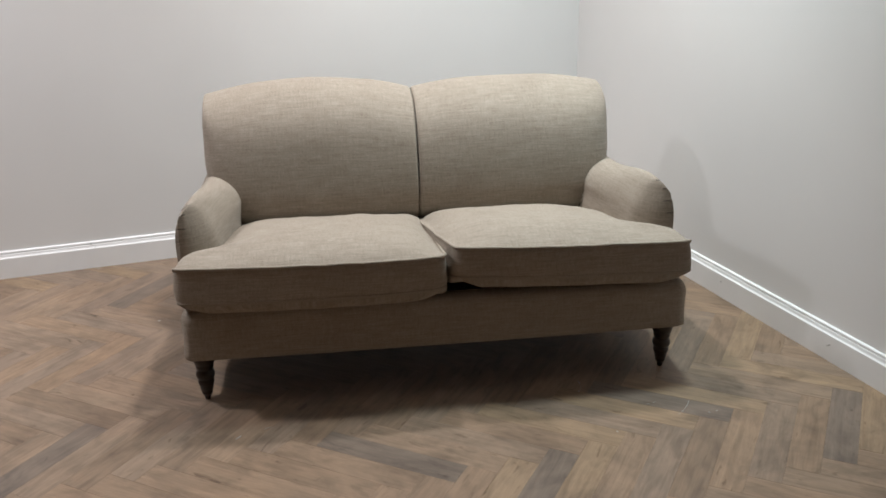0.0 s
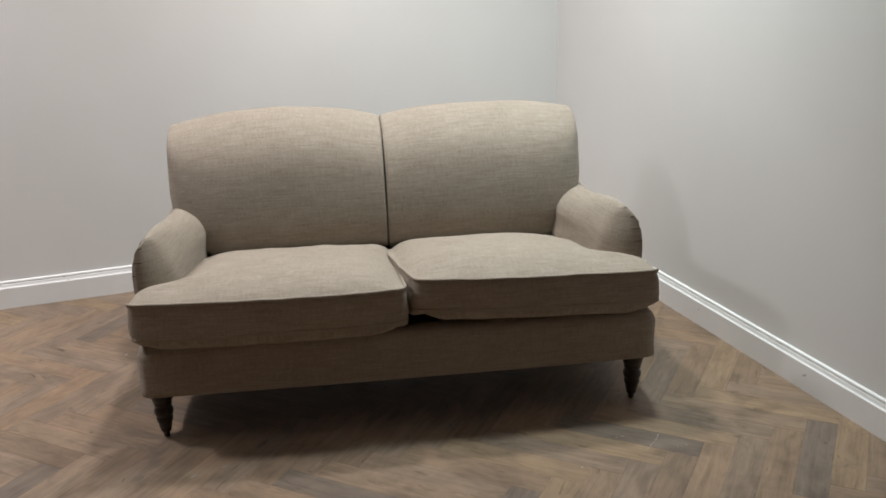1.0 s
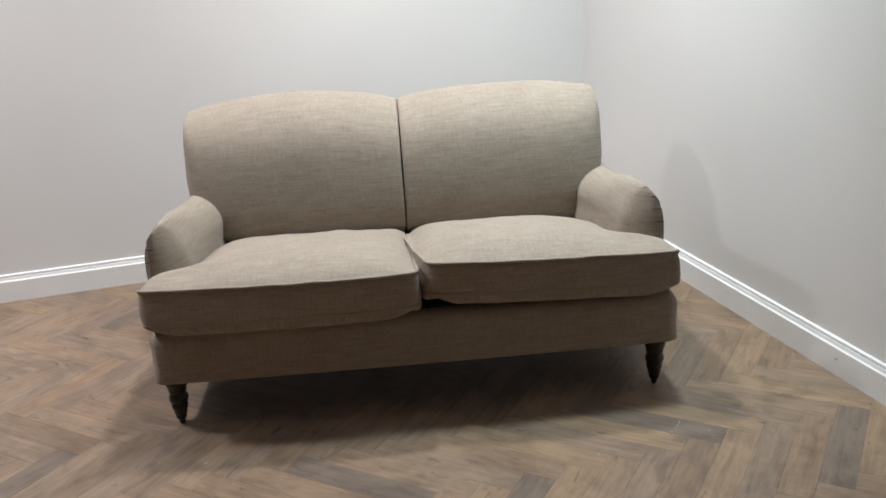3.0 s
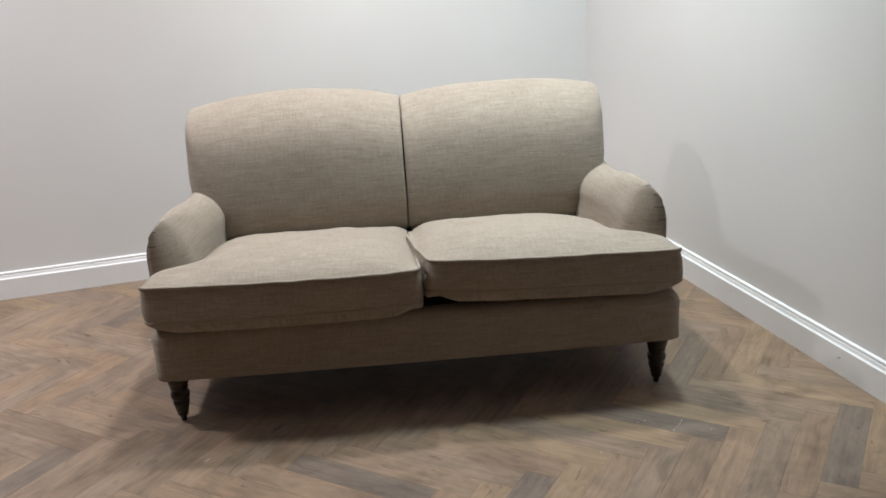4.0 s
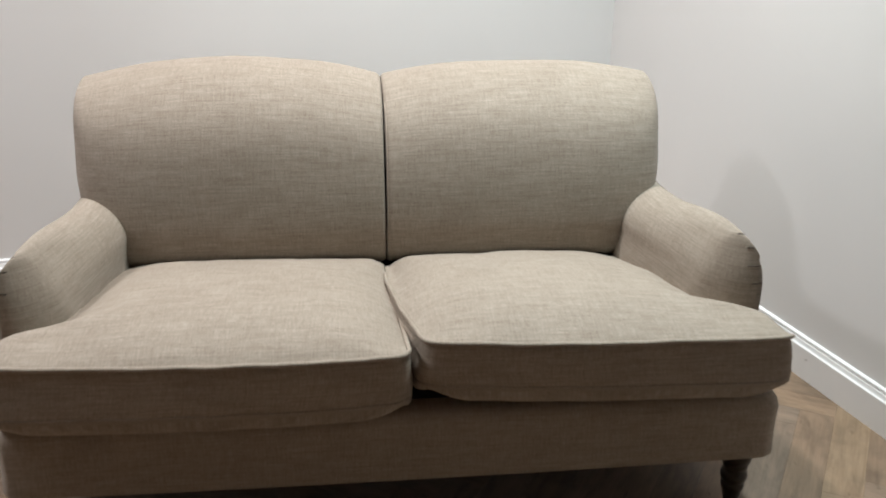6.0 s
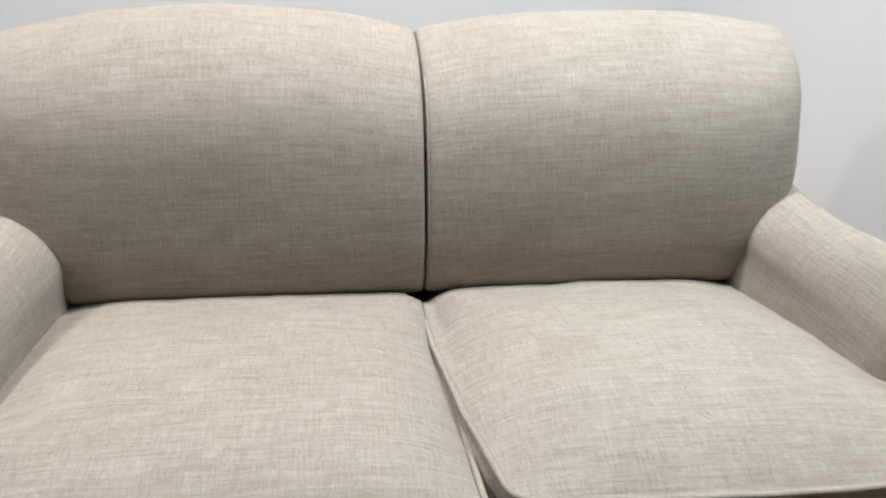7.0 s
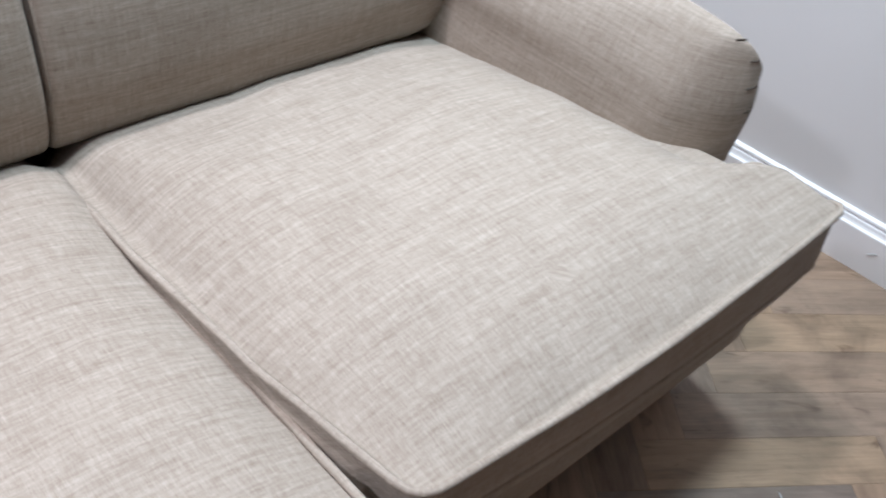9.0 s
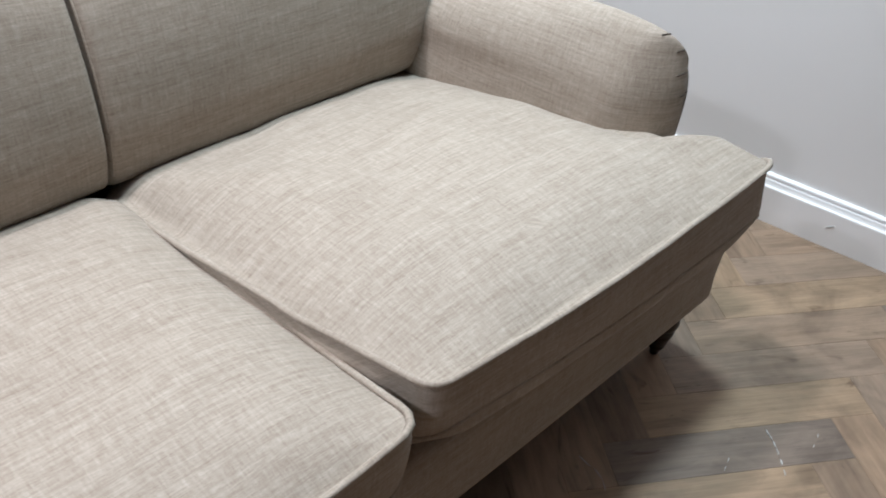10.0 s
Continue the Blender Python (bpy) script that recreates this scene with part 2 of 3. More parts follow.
slab("ceiling", [room(-T, -T), room(A + T, -T), room(A + T, B + T), room(-T, B + T)], CEILING, CEILING + 0.1, CEILING_PAINT, "unseen grey ceiling that holds down bounced light", "ceiling")

BOARD = [(0, 0), (0.0165, 0), (0.0168, 0.0815), (0.0160, 0.0840), (0.0125, 0.0862), (0.0108, 0.0905), (0.0100, 0.0960), (0.0085, 0.0985), (0.0055, 0.0992), (0.0055, 0.1012), (0.0085, 0.1020), (0.0078, 0.1070), (0.0040, 0.1095), (0, 0.1100)]


def baseboard(name, start, end, inward, label):
    bm = bmesh.new()
    rings = [[bm.verts.new(p + inward * d + Vector((0, 0, z * 1.03))) for d, z in BOARD] for p in (start, end)]
    n = len(BOARD)
    for j in range(n):
        bm.faces.new((rings[0][j], rings[0][(j + 1) % n], rings[1][(j + 1) % n], rings[1][j]))
    bm.faces.new(rings[0]), bm.faces.new(rings[1])
    bmesh.ops.recalc_face_normals(bm, faces=bm.faces)
    return tagged(part(name, bm, GLOSS_WHITE), label, "baseboard", kind="structure")


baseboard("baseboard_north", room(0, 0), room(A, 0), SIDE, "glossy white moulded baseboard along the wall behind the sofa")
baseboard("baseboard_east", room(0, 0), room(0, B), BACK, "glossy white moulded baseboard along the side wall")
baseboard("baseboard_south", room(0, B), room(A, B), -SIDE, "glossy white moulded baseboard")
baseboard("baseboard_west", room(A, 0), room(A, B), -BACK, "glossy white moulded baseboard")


# ---- the sofa, its front along y = 0 and its middle at x = 0 ----
sofa = tagged(new("sofa"), "two-seat beige linen sofa with rolled arms and dark turned legs", "sofa")


def base_rail():
    """The upholstered rail round the foot, with soft edges."""
    plan = [(-0.757, -0.004, 0.018), (0.762, -0.014, 0.014), (0.754, 0.86, 0.03), (-0.750, 0.86, 0.03)]
    ring = resample(rounded(plan, 6), 160)
    middle = Vector((0, 0.43))
    rows, uvs = [], []
    for z, inset in ((0.152, 0.05), (0.150, 0.006), (0.153, 0.001), (0.165, 0.0), (0.20, -0.002), (0.24, -0.002), (0.272, 0.001), (0.292, 0.006), (0.303, 0.014), (0.308, 0.03), (0.304, 0.06)):
        row, uv, s = [], [], 0.0
        for i, p in enumerate(ring):
            out = p - middle
            q = p - Vector((math.copysign(min(inset, abs(out.x)), out.x) if abs(out.x) > 0.70 else 0, math.copysign(inset, out.y) if abs(out.y) > 0.38 else 0))
            bow = 0.007 * max(0.0, 1 - (q.x / 0.75) ** 2) if q.y < 0.1 else 0.0
            row.append((q.x, q.y - bow, z + 0.004 * q.x / 0.75 * (1 - smooth_step((z - 0.16) / 0.05))))
            uv.append((s, z))
            s += (ring[(i + 1) % len(ring)] - p).length
        rows.append(row), uvs.append(uv + [(s, z)])
    return grid_mesh("base_rail", rows, uvs)


part("base_rail", base_rail(), LINEN, sofa)


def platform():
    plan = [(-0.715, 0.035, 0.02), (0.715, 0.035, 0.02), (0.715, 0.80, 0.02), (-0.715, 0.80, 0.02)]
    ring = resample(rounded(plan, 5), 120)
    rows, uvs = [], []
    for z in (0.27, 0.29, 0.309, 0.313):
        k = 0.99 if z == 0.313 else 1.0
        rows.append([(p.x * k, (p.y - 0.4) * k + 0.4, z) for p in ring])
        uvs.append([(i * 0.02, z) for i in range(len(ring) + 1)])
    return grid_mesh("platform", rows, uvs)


# Near-black instead of linen, so the gaps between the cushions read as deep shade.
part("platform", platform(), SHADE_BLACK, sofa, "platform under the seat cushions, blackened so their gaps look shaded")


def dust_cover():
    """An added thin black panel under the frame, unseen; deepens the shade below."""
    bm = bmesh.new()
    bmesh.ops.create_cube(bm, size=1.0)
    bmesh.ops.scale(bm, vec=(1.46, 0.80, 0.003), verts=bm.verts)
    bmesh.ops.translate(bm, vec=(0, 0.425, 0.1455), verts=bm.verts)
    return bm


part("dust_cover", dust_cover(), SHADE_BLACK, sofa, "added unseen black panel that darkens the floor under the sofa")


def turned_leg():
    """A turned and ringed tapering foot, its tip on the floor."""
    profile = [(0.0, 0.0), (0.007, 0.0), (0.009, 0.004), (0.010, 0.016), (0.0145, 0.019), (0.0165, 0.025), (0.0155, 0.031), (0.0185, 0.034), (0.0200, 0.048), (0.0225, 0.052), (0.0245, 0.060), (0.0235, 0.067), (0.0205, 0.069), (0.0255, 0.074), (0.0285, 0.084), (0.0270, 0.094), (0.0235, 0.098), (0.0225, 0.103), (0.0255, 0.106), (0.0270, 0.114), (0.0260, 0.119), (0.0300, 0.123), (0.0325, 0.140), (0.0325, 0.158), (0.0, 0.158)]
    bm = bmesh.new()
    sides = 20
    rings = []
    for r, z in profile[1:-1]:
        rings.append([bm.verts.new((r * math.cos(2 * math.pi * k / sides), r * math.sin(2 * math.pi * k / sides), z)) for k in range(sides)])
    for a, b in zip(rings, rings[1:]):
        for k in range(sides):
            f = bm.faces.new((a[k], a[(k + 1) % sides], b[(k + 1) % sides], b[k]))
            f.smooth = True
    bm.faces.new(rings[0][::-1]), bm.faces.new(rings[-1])
    mesh = bpy.data.meshes.new("leg")
    bm.to_mesh(mesh)
    bm.free()
    return mesh


LEG = turned_leg()
for x, y in ((-0.708, 0.042), (0.708, 0.036), (-0.69, 0.80), (0.69, 0.80)):
    leg = part("leg", LEG, DARK_WOOD, sofa, "dark turned wooden leg")
    leg.location = (x, y, 0)


# ---- seat cushions: T-shaped, piped round the top and the bottom edge ----
def seat_edge(y):
    """Fall of the top piping towards the back."""
    return -0.132 * max(0.0, y + 0.03)


def seat_cushion(side, seam, front, rim_front, bow, level, slope, thick, spread, pinch):
    """side: 1 or -1; seam: the inner edge from front to back. Returns the body and its two lines of piping."""
    outer, ear, arm, back = 0.752, 0.098, 0.658, 0.630
    pinch += 0.024
    inner = seam[0]
    near, far = [(x, y, 0.09) for x, y in ((seam[1], 0.16), (seam[2], 0.36))], (seam[3], back, 0.035)
    top_plan = [(inner, front, 0.030), (outer, rim_front, 0.022), (outer - 0.002, ear, 0.018), (0.704, ear + 0.012, 0.018), (arm - pinch, back, 0.05), far, near[1], near[0]]
    low_plan = [(inner - spread, front + 0.002, 0.05), (outer + (0.008 if side > 0 else 0.003), rim_front - 0.011, 0.026), (outer + 0.002, ear - 0.004, 0.018), (0.696, ear + 0.004, 0.018), (arm - pinch - 0.008, back, 0.05), (seam[3] + 0.01, back, 0.05), (seam[2] - 0.010, 0.36, 0.09), (seam[1] - 0.012, 0.16, 0.09)]
    count = 200
    top, low = [resample(rounded(p, 9), count) for p in (top_plan, low_plan)]
    for ring in (top, low):
        for p in ring:
            u = min(max((p.x - inner) / (outer - inner), 0.0), 1.0)
            p.y -= bow * 4 * u * (1 - u) * (1 - smooth_step((p.y - front) / 0.12))
    start = min(range(count), key=lambda i: (low[i] - top[0]).length)
    low = low[start:] + low[:start]
    centre = Vector((0.31, 0.06))
    corners = [Vector((inner, front)), Vector((outer, rim_front))]

    def height(p):
        wave = 0.003 * noise.noise(Vector((p.x * 7, p.y * 7, side * 3.1))) + 0.0018 * noise.noise(Vector((p.x * 19, p.y * 19, side * 1.7)))
        side_rise = 0.004 * smooth_step((p.x - 0.45) / 0.17) * smooth_step((p.y - 0.10) / 0.12) * (1 - smooth_step((p.y - 0.36) / 0.2))
        hollow = 0.030 * max(0.0, 1 - (p - Vector((0.0, 0.615))).length / 0.050) ** 1.2
        rear = (0.003 if side < 0 else -0.006) * smooth_step((p.y - 0.30) / 0.25)
        rear -= (0.006 if side < 0 else 0.015) * smooth_step((p.y - 0.25) / 0.30) * (1 - smooth_step((p.x + 0.05) / 0.42))
        return seat_edge(p.y) - hollow + rear + level + slope * (p.x - 0.38) + wave + side_rise

    def tuck(p):
        """How far the underside's sag is drawn up: most at the front corners."""
        return max(0.75 * max(0.0, 1 - (p - c).length / reach) ** 1.15 for c, reach in zip(corners, (0.062, 0.07)))

    def dome(s):
        return 1 - (1 - min(max(s, 0.0), 1.0)) ** 2.6

    def puff(p):
        """Swell of the top face, nothing along its edges."""
        inside = inner + (seam[1] - inner) * smooth_step((p.y - front) / 0.2)
        squeezed = arm - pinch * (p.y - ear) / (back - ear)
        rim = outer + (squeezed - outer) * smooth_step((p.y - 0.05) / 0.10)
        tip = 1 - smooth_step((p.y - 0.03) / 0.13)
        lumps = 1 + 0.10 * noise.noise(Vector((p.x * 7, p.y * 7, 4.0 + side))) + 0.05 * noise.noise(Vector((p.x * 17, p.y * 17, 8.0 + side)))
        return 0.056 * lumps * dome((p.y - front) / 0.24) * dome((back + 0.008 - p.y) / 0.38) * dome((p.x - inside) / (0.20 - 0.13 * smooth_step((p.y - 0.30) / 0.25))) * dome((rim - p.x) / (0.20 - 0.16 * tip)) * (1 - 0.30 * tip * smooth_step((p.x - 0.46) / 0.18))

    rows, uvs = [], []

    def ring(places, flat):
        row, uv, s = [], [], 0.0
        for i, p in enumerate(places):
            row.append((side * p.x, p.y, p.z))
            uv.append((side * p.x, p.y) if flat else (s, p.z))
            q = places[(i + 1) % count]
            s += math.hypot(q.x - p.x, q.y - p.y)
        uv.append(uv[0] if flat else (s, places[0].z))
        rows.append(row), uvs.append(uv)

    sag = 0.033
    thick -= sag
    for t, fall in ((0.05, 1.0), (0.6, 1.0), (0.95, 1.0), (0.985, 0.86), (1.0, 0.55), (1.005, 0.25)):
        ring([Vector((*(centre + (p - centre) * t), height(q) - thick - sag * fall * (1 - tuck(p)))) for p, q in zip(low, top)], True)
    bands = 9
    for k in range(bands + 1):
        f = k / bands
        places = []
        for p, q in zip(low, top):
            at = p.lerp(q, smooth_step(f * 1.25))
            out = (at - centre).normalized()
            lump = 0.006 * noise.noise(Vector((q.x * 8, q.y * 8, f * 2 + side * 5.3)))
            full = 0.006 + lump + (0.009 if at.x < 0.06 and at.y > 0.02 else 0.0)
            at = at + out * (full * math.sin(math.pi * f) ** 0.7)
            places.append(Vector((at.x, at.y, height(q) - thick * (1 - f))))
        ring(places, False)
    for t in (1.0, 0.99, 0.975, 0.955, 0.93, 0.90, 0.86, 0.81, 0.75, 0.67, 0.58, 0.48, 0.37, 0.25, 0.12, 0.03):
        places = []
        for q in top:
            at = centre + (q - centre) * t
            pucker = 0.0022 * noise.noise(Vector((q.x * 42, q.y * 42, side * 2.7))) * math.sin(math.pi * min((1 - t) / 0.10, 1.0))
            places.append(Vector((*at, height(at) + puff(at) + pucker)))
        ring(places, True)
    body = grid_mesh("seat_cushion", rows, uvs)
    above = tube("piping", [Vector((side * q.x, q.y, height(q) + 0.0020 - 0.024 * smooth_step((q.x - 0.66) / 0.03) * smooth_step((q.y + 0.022) / 0.035) - 0.012 * smooth_step((q.y - 0.46) / 0.10) * (1 - smooth_step((q.x - 0.03) / 0.06)))) + Vector((side * (q - centre).normalized().x, (q - centre).normalized().y, 0)) * 0.0030 for q in top], 0.0048)
    below = tube("piping", [Vector((side * p.x, p.y, height(q) - thick)) for p, q in zip(low, top)], 0.0026)
    return body, above, below


for side, seam, front, rim_front, bow, level, slope, thick, spread, pinch in (
    (-1, (-0.010, -0.005, 0.006, 0.005), -0.048, -0.032, 0.015, 0.443, 0.004, 0.130, 0.008, 0.002),
    (1, (0.042, 0.012, -0.006, -0.002), -0.036, -0.030, 0.011, 0.452, -0.030, 0.122, 0.012, 0.042),
):
    body, above, below = seat_cushion(side, seam, front, rim_front, bow, level, slope, thick, spread, pinch)
    cushion = part("seat_cushion", body, LINEN, sofa)
    part("piping", above, LINEN, cushion)
    part("piping", below, LINEN, cushion)


# ---- the two halves of the reclined back ----
BACK_LINE = [(0.720, 0.338), (0.675, 0.341), (0.638, 0.346), (0.612, 0.358), (0.594, 0.376), (0.584, 0.402), (0.579, 0.432), (0.576, 0.470), (0.581, 0.530), (0.593, 0.590), (0.613, 0.650), (0.648, 0.704), (0.704, 0.748), (0.770, 0.775), (0.832, 0.784), (0.880, 0.773), (0.918, 0.738), (0.935, 0.69), (0.930, 0.58), (0.912, 0.42), (0.890, 0.22), (0.76, 0.21), (0.70, 0.23)]


def back_half(side):
    line = spline([(y, z, 0) for y, z in BACK_LINE], 5)
    line = [Vector((p.x, p.y)) for p in line]
    n = len(line)
    normals = []
    for i in range(n):
        d = line[(i + 1) % n] - line[i - 1]
        normals.append(Vector((-d.y, d.x)).normalized())
    lengths = [0.0]
    for i in range(n):
        lengths.append(lengths[-1] + (line[(i + 1) % n] - line[i]).length)
    inner, outer = 0.0005 + 0.004 * side, 0.713 - 0.014 * side
    stations = [0.0, 0.001, 0.0025, 0.0045, 0.007, 0.010, 0.016, 0.028, 0.05, 0.09, 0.15, 0.22, 0.29, 0.36, 0.43, 0.48, 0.53, 0.57, 0.60, 0.63, 0.655, 0.675, 0.688, 0.697]
    span = outer - inner
    stations = [q * (span - 0.022) / 0.697 for q in stations] + [span - e for e in (0.014, 0.009, 0.005, 0.0025, 0.001)]
    rows, uvs = [], []
    for s in stations:
        x = inner + s
        seam, edge = s, max(span - s, 0.0)
        round_in = 0.009 * (1 - math.sqrt(max(0.0, 1 - (1 - min(seam / 0.010, 1)) ** 2)))
        slack = 0.5 * (1 - min(edge / 0.17, 1)) ** 2 + 0.5 * (1 - math.sqrt(max(0.0, 1 - (1 - min(edge / 0.034, 1)) ** 2)))
        u = s / span
        crown = (0.034 if side > 0 else 0.046) * (4 * u * (1 - u)) ** 0.9
        belly = 0.012 * (4 * u * (1 - u)) ** 0.6
        row, uv = [], []
        for k, p in enumerate(line):
            round_out = slack * (0.006 + 0.074 * (1 - smooth_step((p.y - 0.62) / 0.20)))
            q = p - normals[k] * round_in + (Vector((round_out, 0)) if p.x < 0.84 else -normals[k] * 0.012 * slack)
            up = smooth_step((p.y - 0.52) / 0.26)
            swell = smooth_step((p.y - 0.30) / 0.1) * (1 - smooth_step((p.y - 0.66) / 0.12)) if p.x < 0.80 else 0.0
            gap = 0.0026 * math.sin(math.pi * min(max((p.y - 0.44) / 0.34, 0), 1)) * (1 - min(s / 0.06, 1)) if p.x < 0.80 else 0.0
            wide = (0.007 * smooth_step((p.y - 0.50) / 0.09) - 0.005) * smooth_step((u - 0.8) / 0.2)
            lump = 0.004 * noise.noise(Vector((side * x * 5, p.y * 6, p.x * 6)))
            row.append((side * (x + gap + wide), q.x - belly * swell + lump, q.y + crown * up + lump * up))
            uv.append((side * x, lengths[k]))
        uv.append((side * x, lengths[n]))
        rows.append(row), uvs.append(uv)
    return grid_mesh("back_cushion", rows, uvs)


for side in (-1, 1):
    half = part("back_cushion", back_half(side), LINEN, sofa)
    front = BVHTree.FromPolygons([v.co for v in half.data.vertices], [tuple(f.vertices) for f in half.data.polygons])
    if side > 0:
        hits = [front.ray_cast(Vector((0.0085, 0.0, 0.39 + 0.0145 * k)), Vector((0, 1, 0))) for k in range(25)]
        part("piping", tube("piping", [h[0] + h[1] * 0.0008 for h in hits if h[0]], 0.0017, closed=False, sides=6), LINEN, half)
    rnd = random.Random(5 + side)
    # Dark cords drawn for the shade in the gathers along the outer edge.
    for z in (0.585, 0.612, 0.633, 0.668, 0.694):
        hits = [front.ray_cast(Vector((side * (0.735 - 0.05 * side * 0.5), 0.2, z)) + Vector((side * 0.03 - side * 0.0022 * k, 0, 0.0004 * k)), Vector((-side * 0.03, 1, 0)).normalized()) for k in range(rnd.randint(14, 20))]
        line = [h[0] + h[1] * 0.0002 for h in hits if h[0]]
        if len(line) > 3:
            part("pleat", tube("pleat", line[:6], 0.0008, closed=False, sides=5), TUCK_SHADE, half, "dark line for the shade in a gathered pleat")


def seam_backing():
    """An added upright black slab inside the back, shading the slit between its halves."""
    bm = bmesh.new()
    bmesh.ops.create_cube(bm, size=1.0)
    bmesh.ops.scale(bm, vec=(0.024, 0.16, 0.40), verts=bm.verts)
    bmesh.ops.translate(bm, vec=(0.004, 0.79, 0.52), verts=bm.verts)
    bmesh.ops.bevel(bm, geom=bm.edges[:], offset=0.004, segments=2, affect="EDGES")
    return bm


part("seam_backing", seam_backing(), SHADE_BLACK, sofa, "added black slab that shades the slit between the back halves")


# ---- the rolled arms, with pleats round their fronts ----
ARM_ROLL = [(0.588, 0.27), (0.589, 0.34), (0.591, 0.39), (0.596, 0.440), (0.607, 0.490), (0.630, 0.531), (0.664, 0.556), (0.698, 0.564), (0.727, 0.551), (0.747, 0.528), (0.759, 0.498), (0.763, 0.462), (0.763, 0.42), (0.758, 0.37), (0.752, 0.33), (0.748, 0.27)]
ARM_FRONT, NOSE = 0.118, 0.750


def arm_place(k, y, side):
    """Point k of the arm's section, y metres back: slimmer towards the front, with a broad round nose there."""
    x, z = ARM_ROLL[k]
    slim = min(max((8 - k) / 3, 0.0), 1.0)
    x += (0.062 if side < 0 else 0.056) * slim * smooth_step((0.58 - y) / 0.46)
    rear = smooth_step((y - 0.22) / 0.32)
    shoulder = smooth_step((z - 0.44) / 0.06) * slim
    foot = 1 - smooth_step((z - 0.38) / 0.12)
    if k < 8:
        x += rear * ((0.020 if side < 0 else -0.005) * foot - (0.003 if side < 0 else 0.013) * shoulder)
    else:
        x -= (0.010 if side < 0 else 0.015) * rear
    inner = min(max((NOSE - x) / 0.10, 0.0), 1.0)
    fore = smooth_step((0.52 - y) / 0.32)
    z += (0.017 if side > 0 else 0.009) * fore * smooth_step((z - 0.46) / 0.08)
    if k > 7:
        x += 0.002 * fore
    near = (y - ARM_FRONT) / 0.062
    pinch = 1 - math.sqrt(max(0.0, 1 - (1 - min(near, 1)) ** 2))
    cz = max(min(z, 0.50), 0.27)
    fall = 0.025 * smooth_step((y - 0.25) / 0.4) * smooth_step((z - 0.4) / 0.1)
    if x < NOSE:
        x += (NOSE - x) * (1 - math.sqrt(min((y - ARM_FRONT) / (0.02 + 0.070 * inner), 1)))
    else:
        x += (NOSE - x) * 0.3 * pinch
    return x, z + (cz - z) * 0.55 * pinch - fall


def arm_back(x, y, z):
    """The nose leans back towards its top."""
    lean = 0.024 * min(max((x - 0.62) / 0.14, 0.0), 1.0) + 0.014 * smooth_step((z - 0.46) / 0.11)
    return y + lean * max(0.0, 1 - (y - ARM_FRONT) / 0.35)


def arm(side):
    rows, uvs = [], []
    for y in (0.0, 0.0008, 0.003, 0.007, 0.012, 0.019, 0.028, 0.037, 0.05, 0.065, 0.085, 0.11, 0.135, 0.16, 0.19, 0.22, 0.255, 0.29, 0.325, 0.36, 0.395, 0.43, 0.465, 0.50, 0.58, 0.66):
        y += ARM_FRONT
        fine = spline([(*arm_place(k, y, side), 0) for k in range(len(ARM_ROLL))], 3)
        row, uv, s = [], [], 0.0
        for k, p in enumerate(fine):
            row.append((side * p.x, arm_back(p.x, y, p.y), p.y))
            uv.append((y, s))
            s += (fine[(k + 1) % len(fine)] - p).length
        uv.append((y, s))
        rows.append(row), uvs.append(uv)
    return grid_mesh("arm", rows, uvs)


def pleat(side, skin, x, z, dip, long):
    """A short tuck on the arm's nose, its shade a dark cord running inwards."""
    line, way = [], Vector((0, 0.9, -0.436))
    for step in range(9):
        f = step / 8
        at = Vector((side * (x - long * f), 0.15, z + dip * math.sin(math.pi * f * 0.5)))
        place, normal, face, gap = skin.ray_cast(at - way * 0.5, way)
        if place:
            line.append(place + normal * 0.0002)
    return tube("pleat", line, 0.0012, closed=False, sides=5)


for side in (-1, 1):
    one = part("arm", arm(side), LINEN, sofa)
    skin = BVHTree.FromPolygons([v.co for v in one.data.vertices], [tuple(f.vertices) for f in one.data.polygons])
    one.location.x = -0.006 if side < 0 else 0.0
    folds = ((0.724, 0.587, 0.003, 0.014), (0.759, 0.550, 0.006, 0.034), (0.766, 0.512, 0.002, 0.040), (0.768, 0.475, -0.002, 0.030))
    if side < 0:
        folds = ((0.750, 0.577, 0.006, 0.032), (0.768, 0.547, 0.004, 0.040), (0.770, 0.507, -0.002, 0.040), (0.770, 0.470, -0.004, 0.022))
    for x, z, dip, long in folds:
        part("pleat", pleat(side, skin, x, z, dip, long), TUCK_SHADE, one, "dark line for the shade in a pleat")


# ---- small marks ----
def fleck(name, place, size, turn, material, label, category, flat=None):
    """A small uneven chip lying on a face: flat is the face's outward way, up when none is given."""
    bm = bmesh.new()
    rnd = random.Random(hash(round(place[0] * 1000)) % 9973)
    ring = []
    for k in range(9):
        a = 2 * math.pi * k / 9
        r = rnd.uniform(0.7, 1.15)
        ring.append(bm.verts.new((size[0] * r * math.cos(a), size[1] * r * math.sin(a), 0)))
    f = bm.faces.new(ring)
    up = bmesh.ops.extrude_face_region(bm, geom=[f])
    bmesh.ops.translate(bm, vec=(0, 0, 0.0012), verts=[v for v in up["geom"] if isinstance(v, bmesh.types.BMVert)])
    bmesh.ops.recalc_face_normals(bm, faces=bm.faces)
    ob = part(name, bm, material)
    m = Matrix.Translation(place)
    if flat is not None:
        m = m @ flat.to_track_quat("Z", "Y").to_matrix().to_4x4()
    ob.matrix_world = m @ pose(0, 0, 0, 0, 0, turn)
    return tagged(ob, label, category)


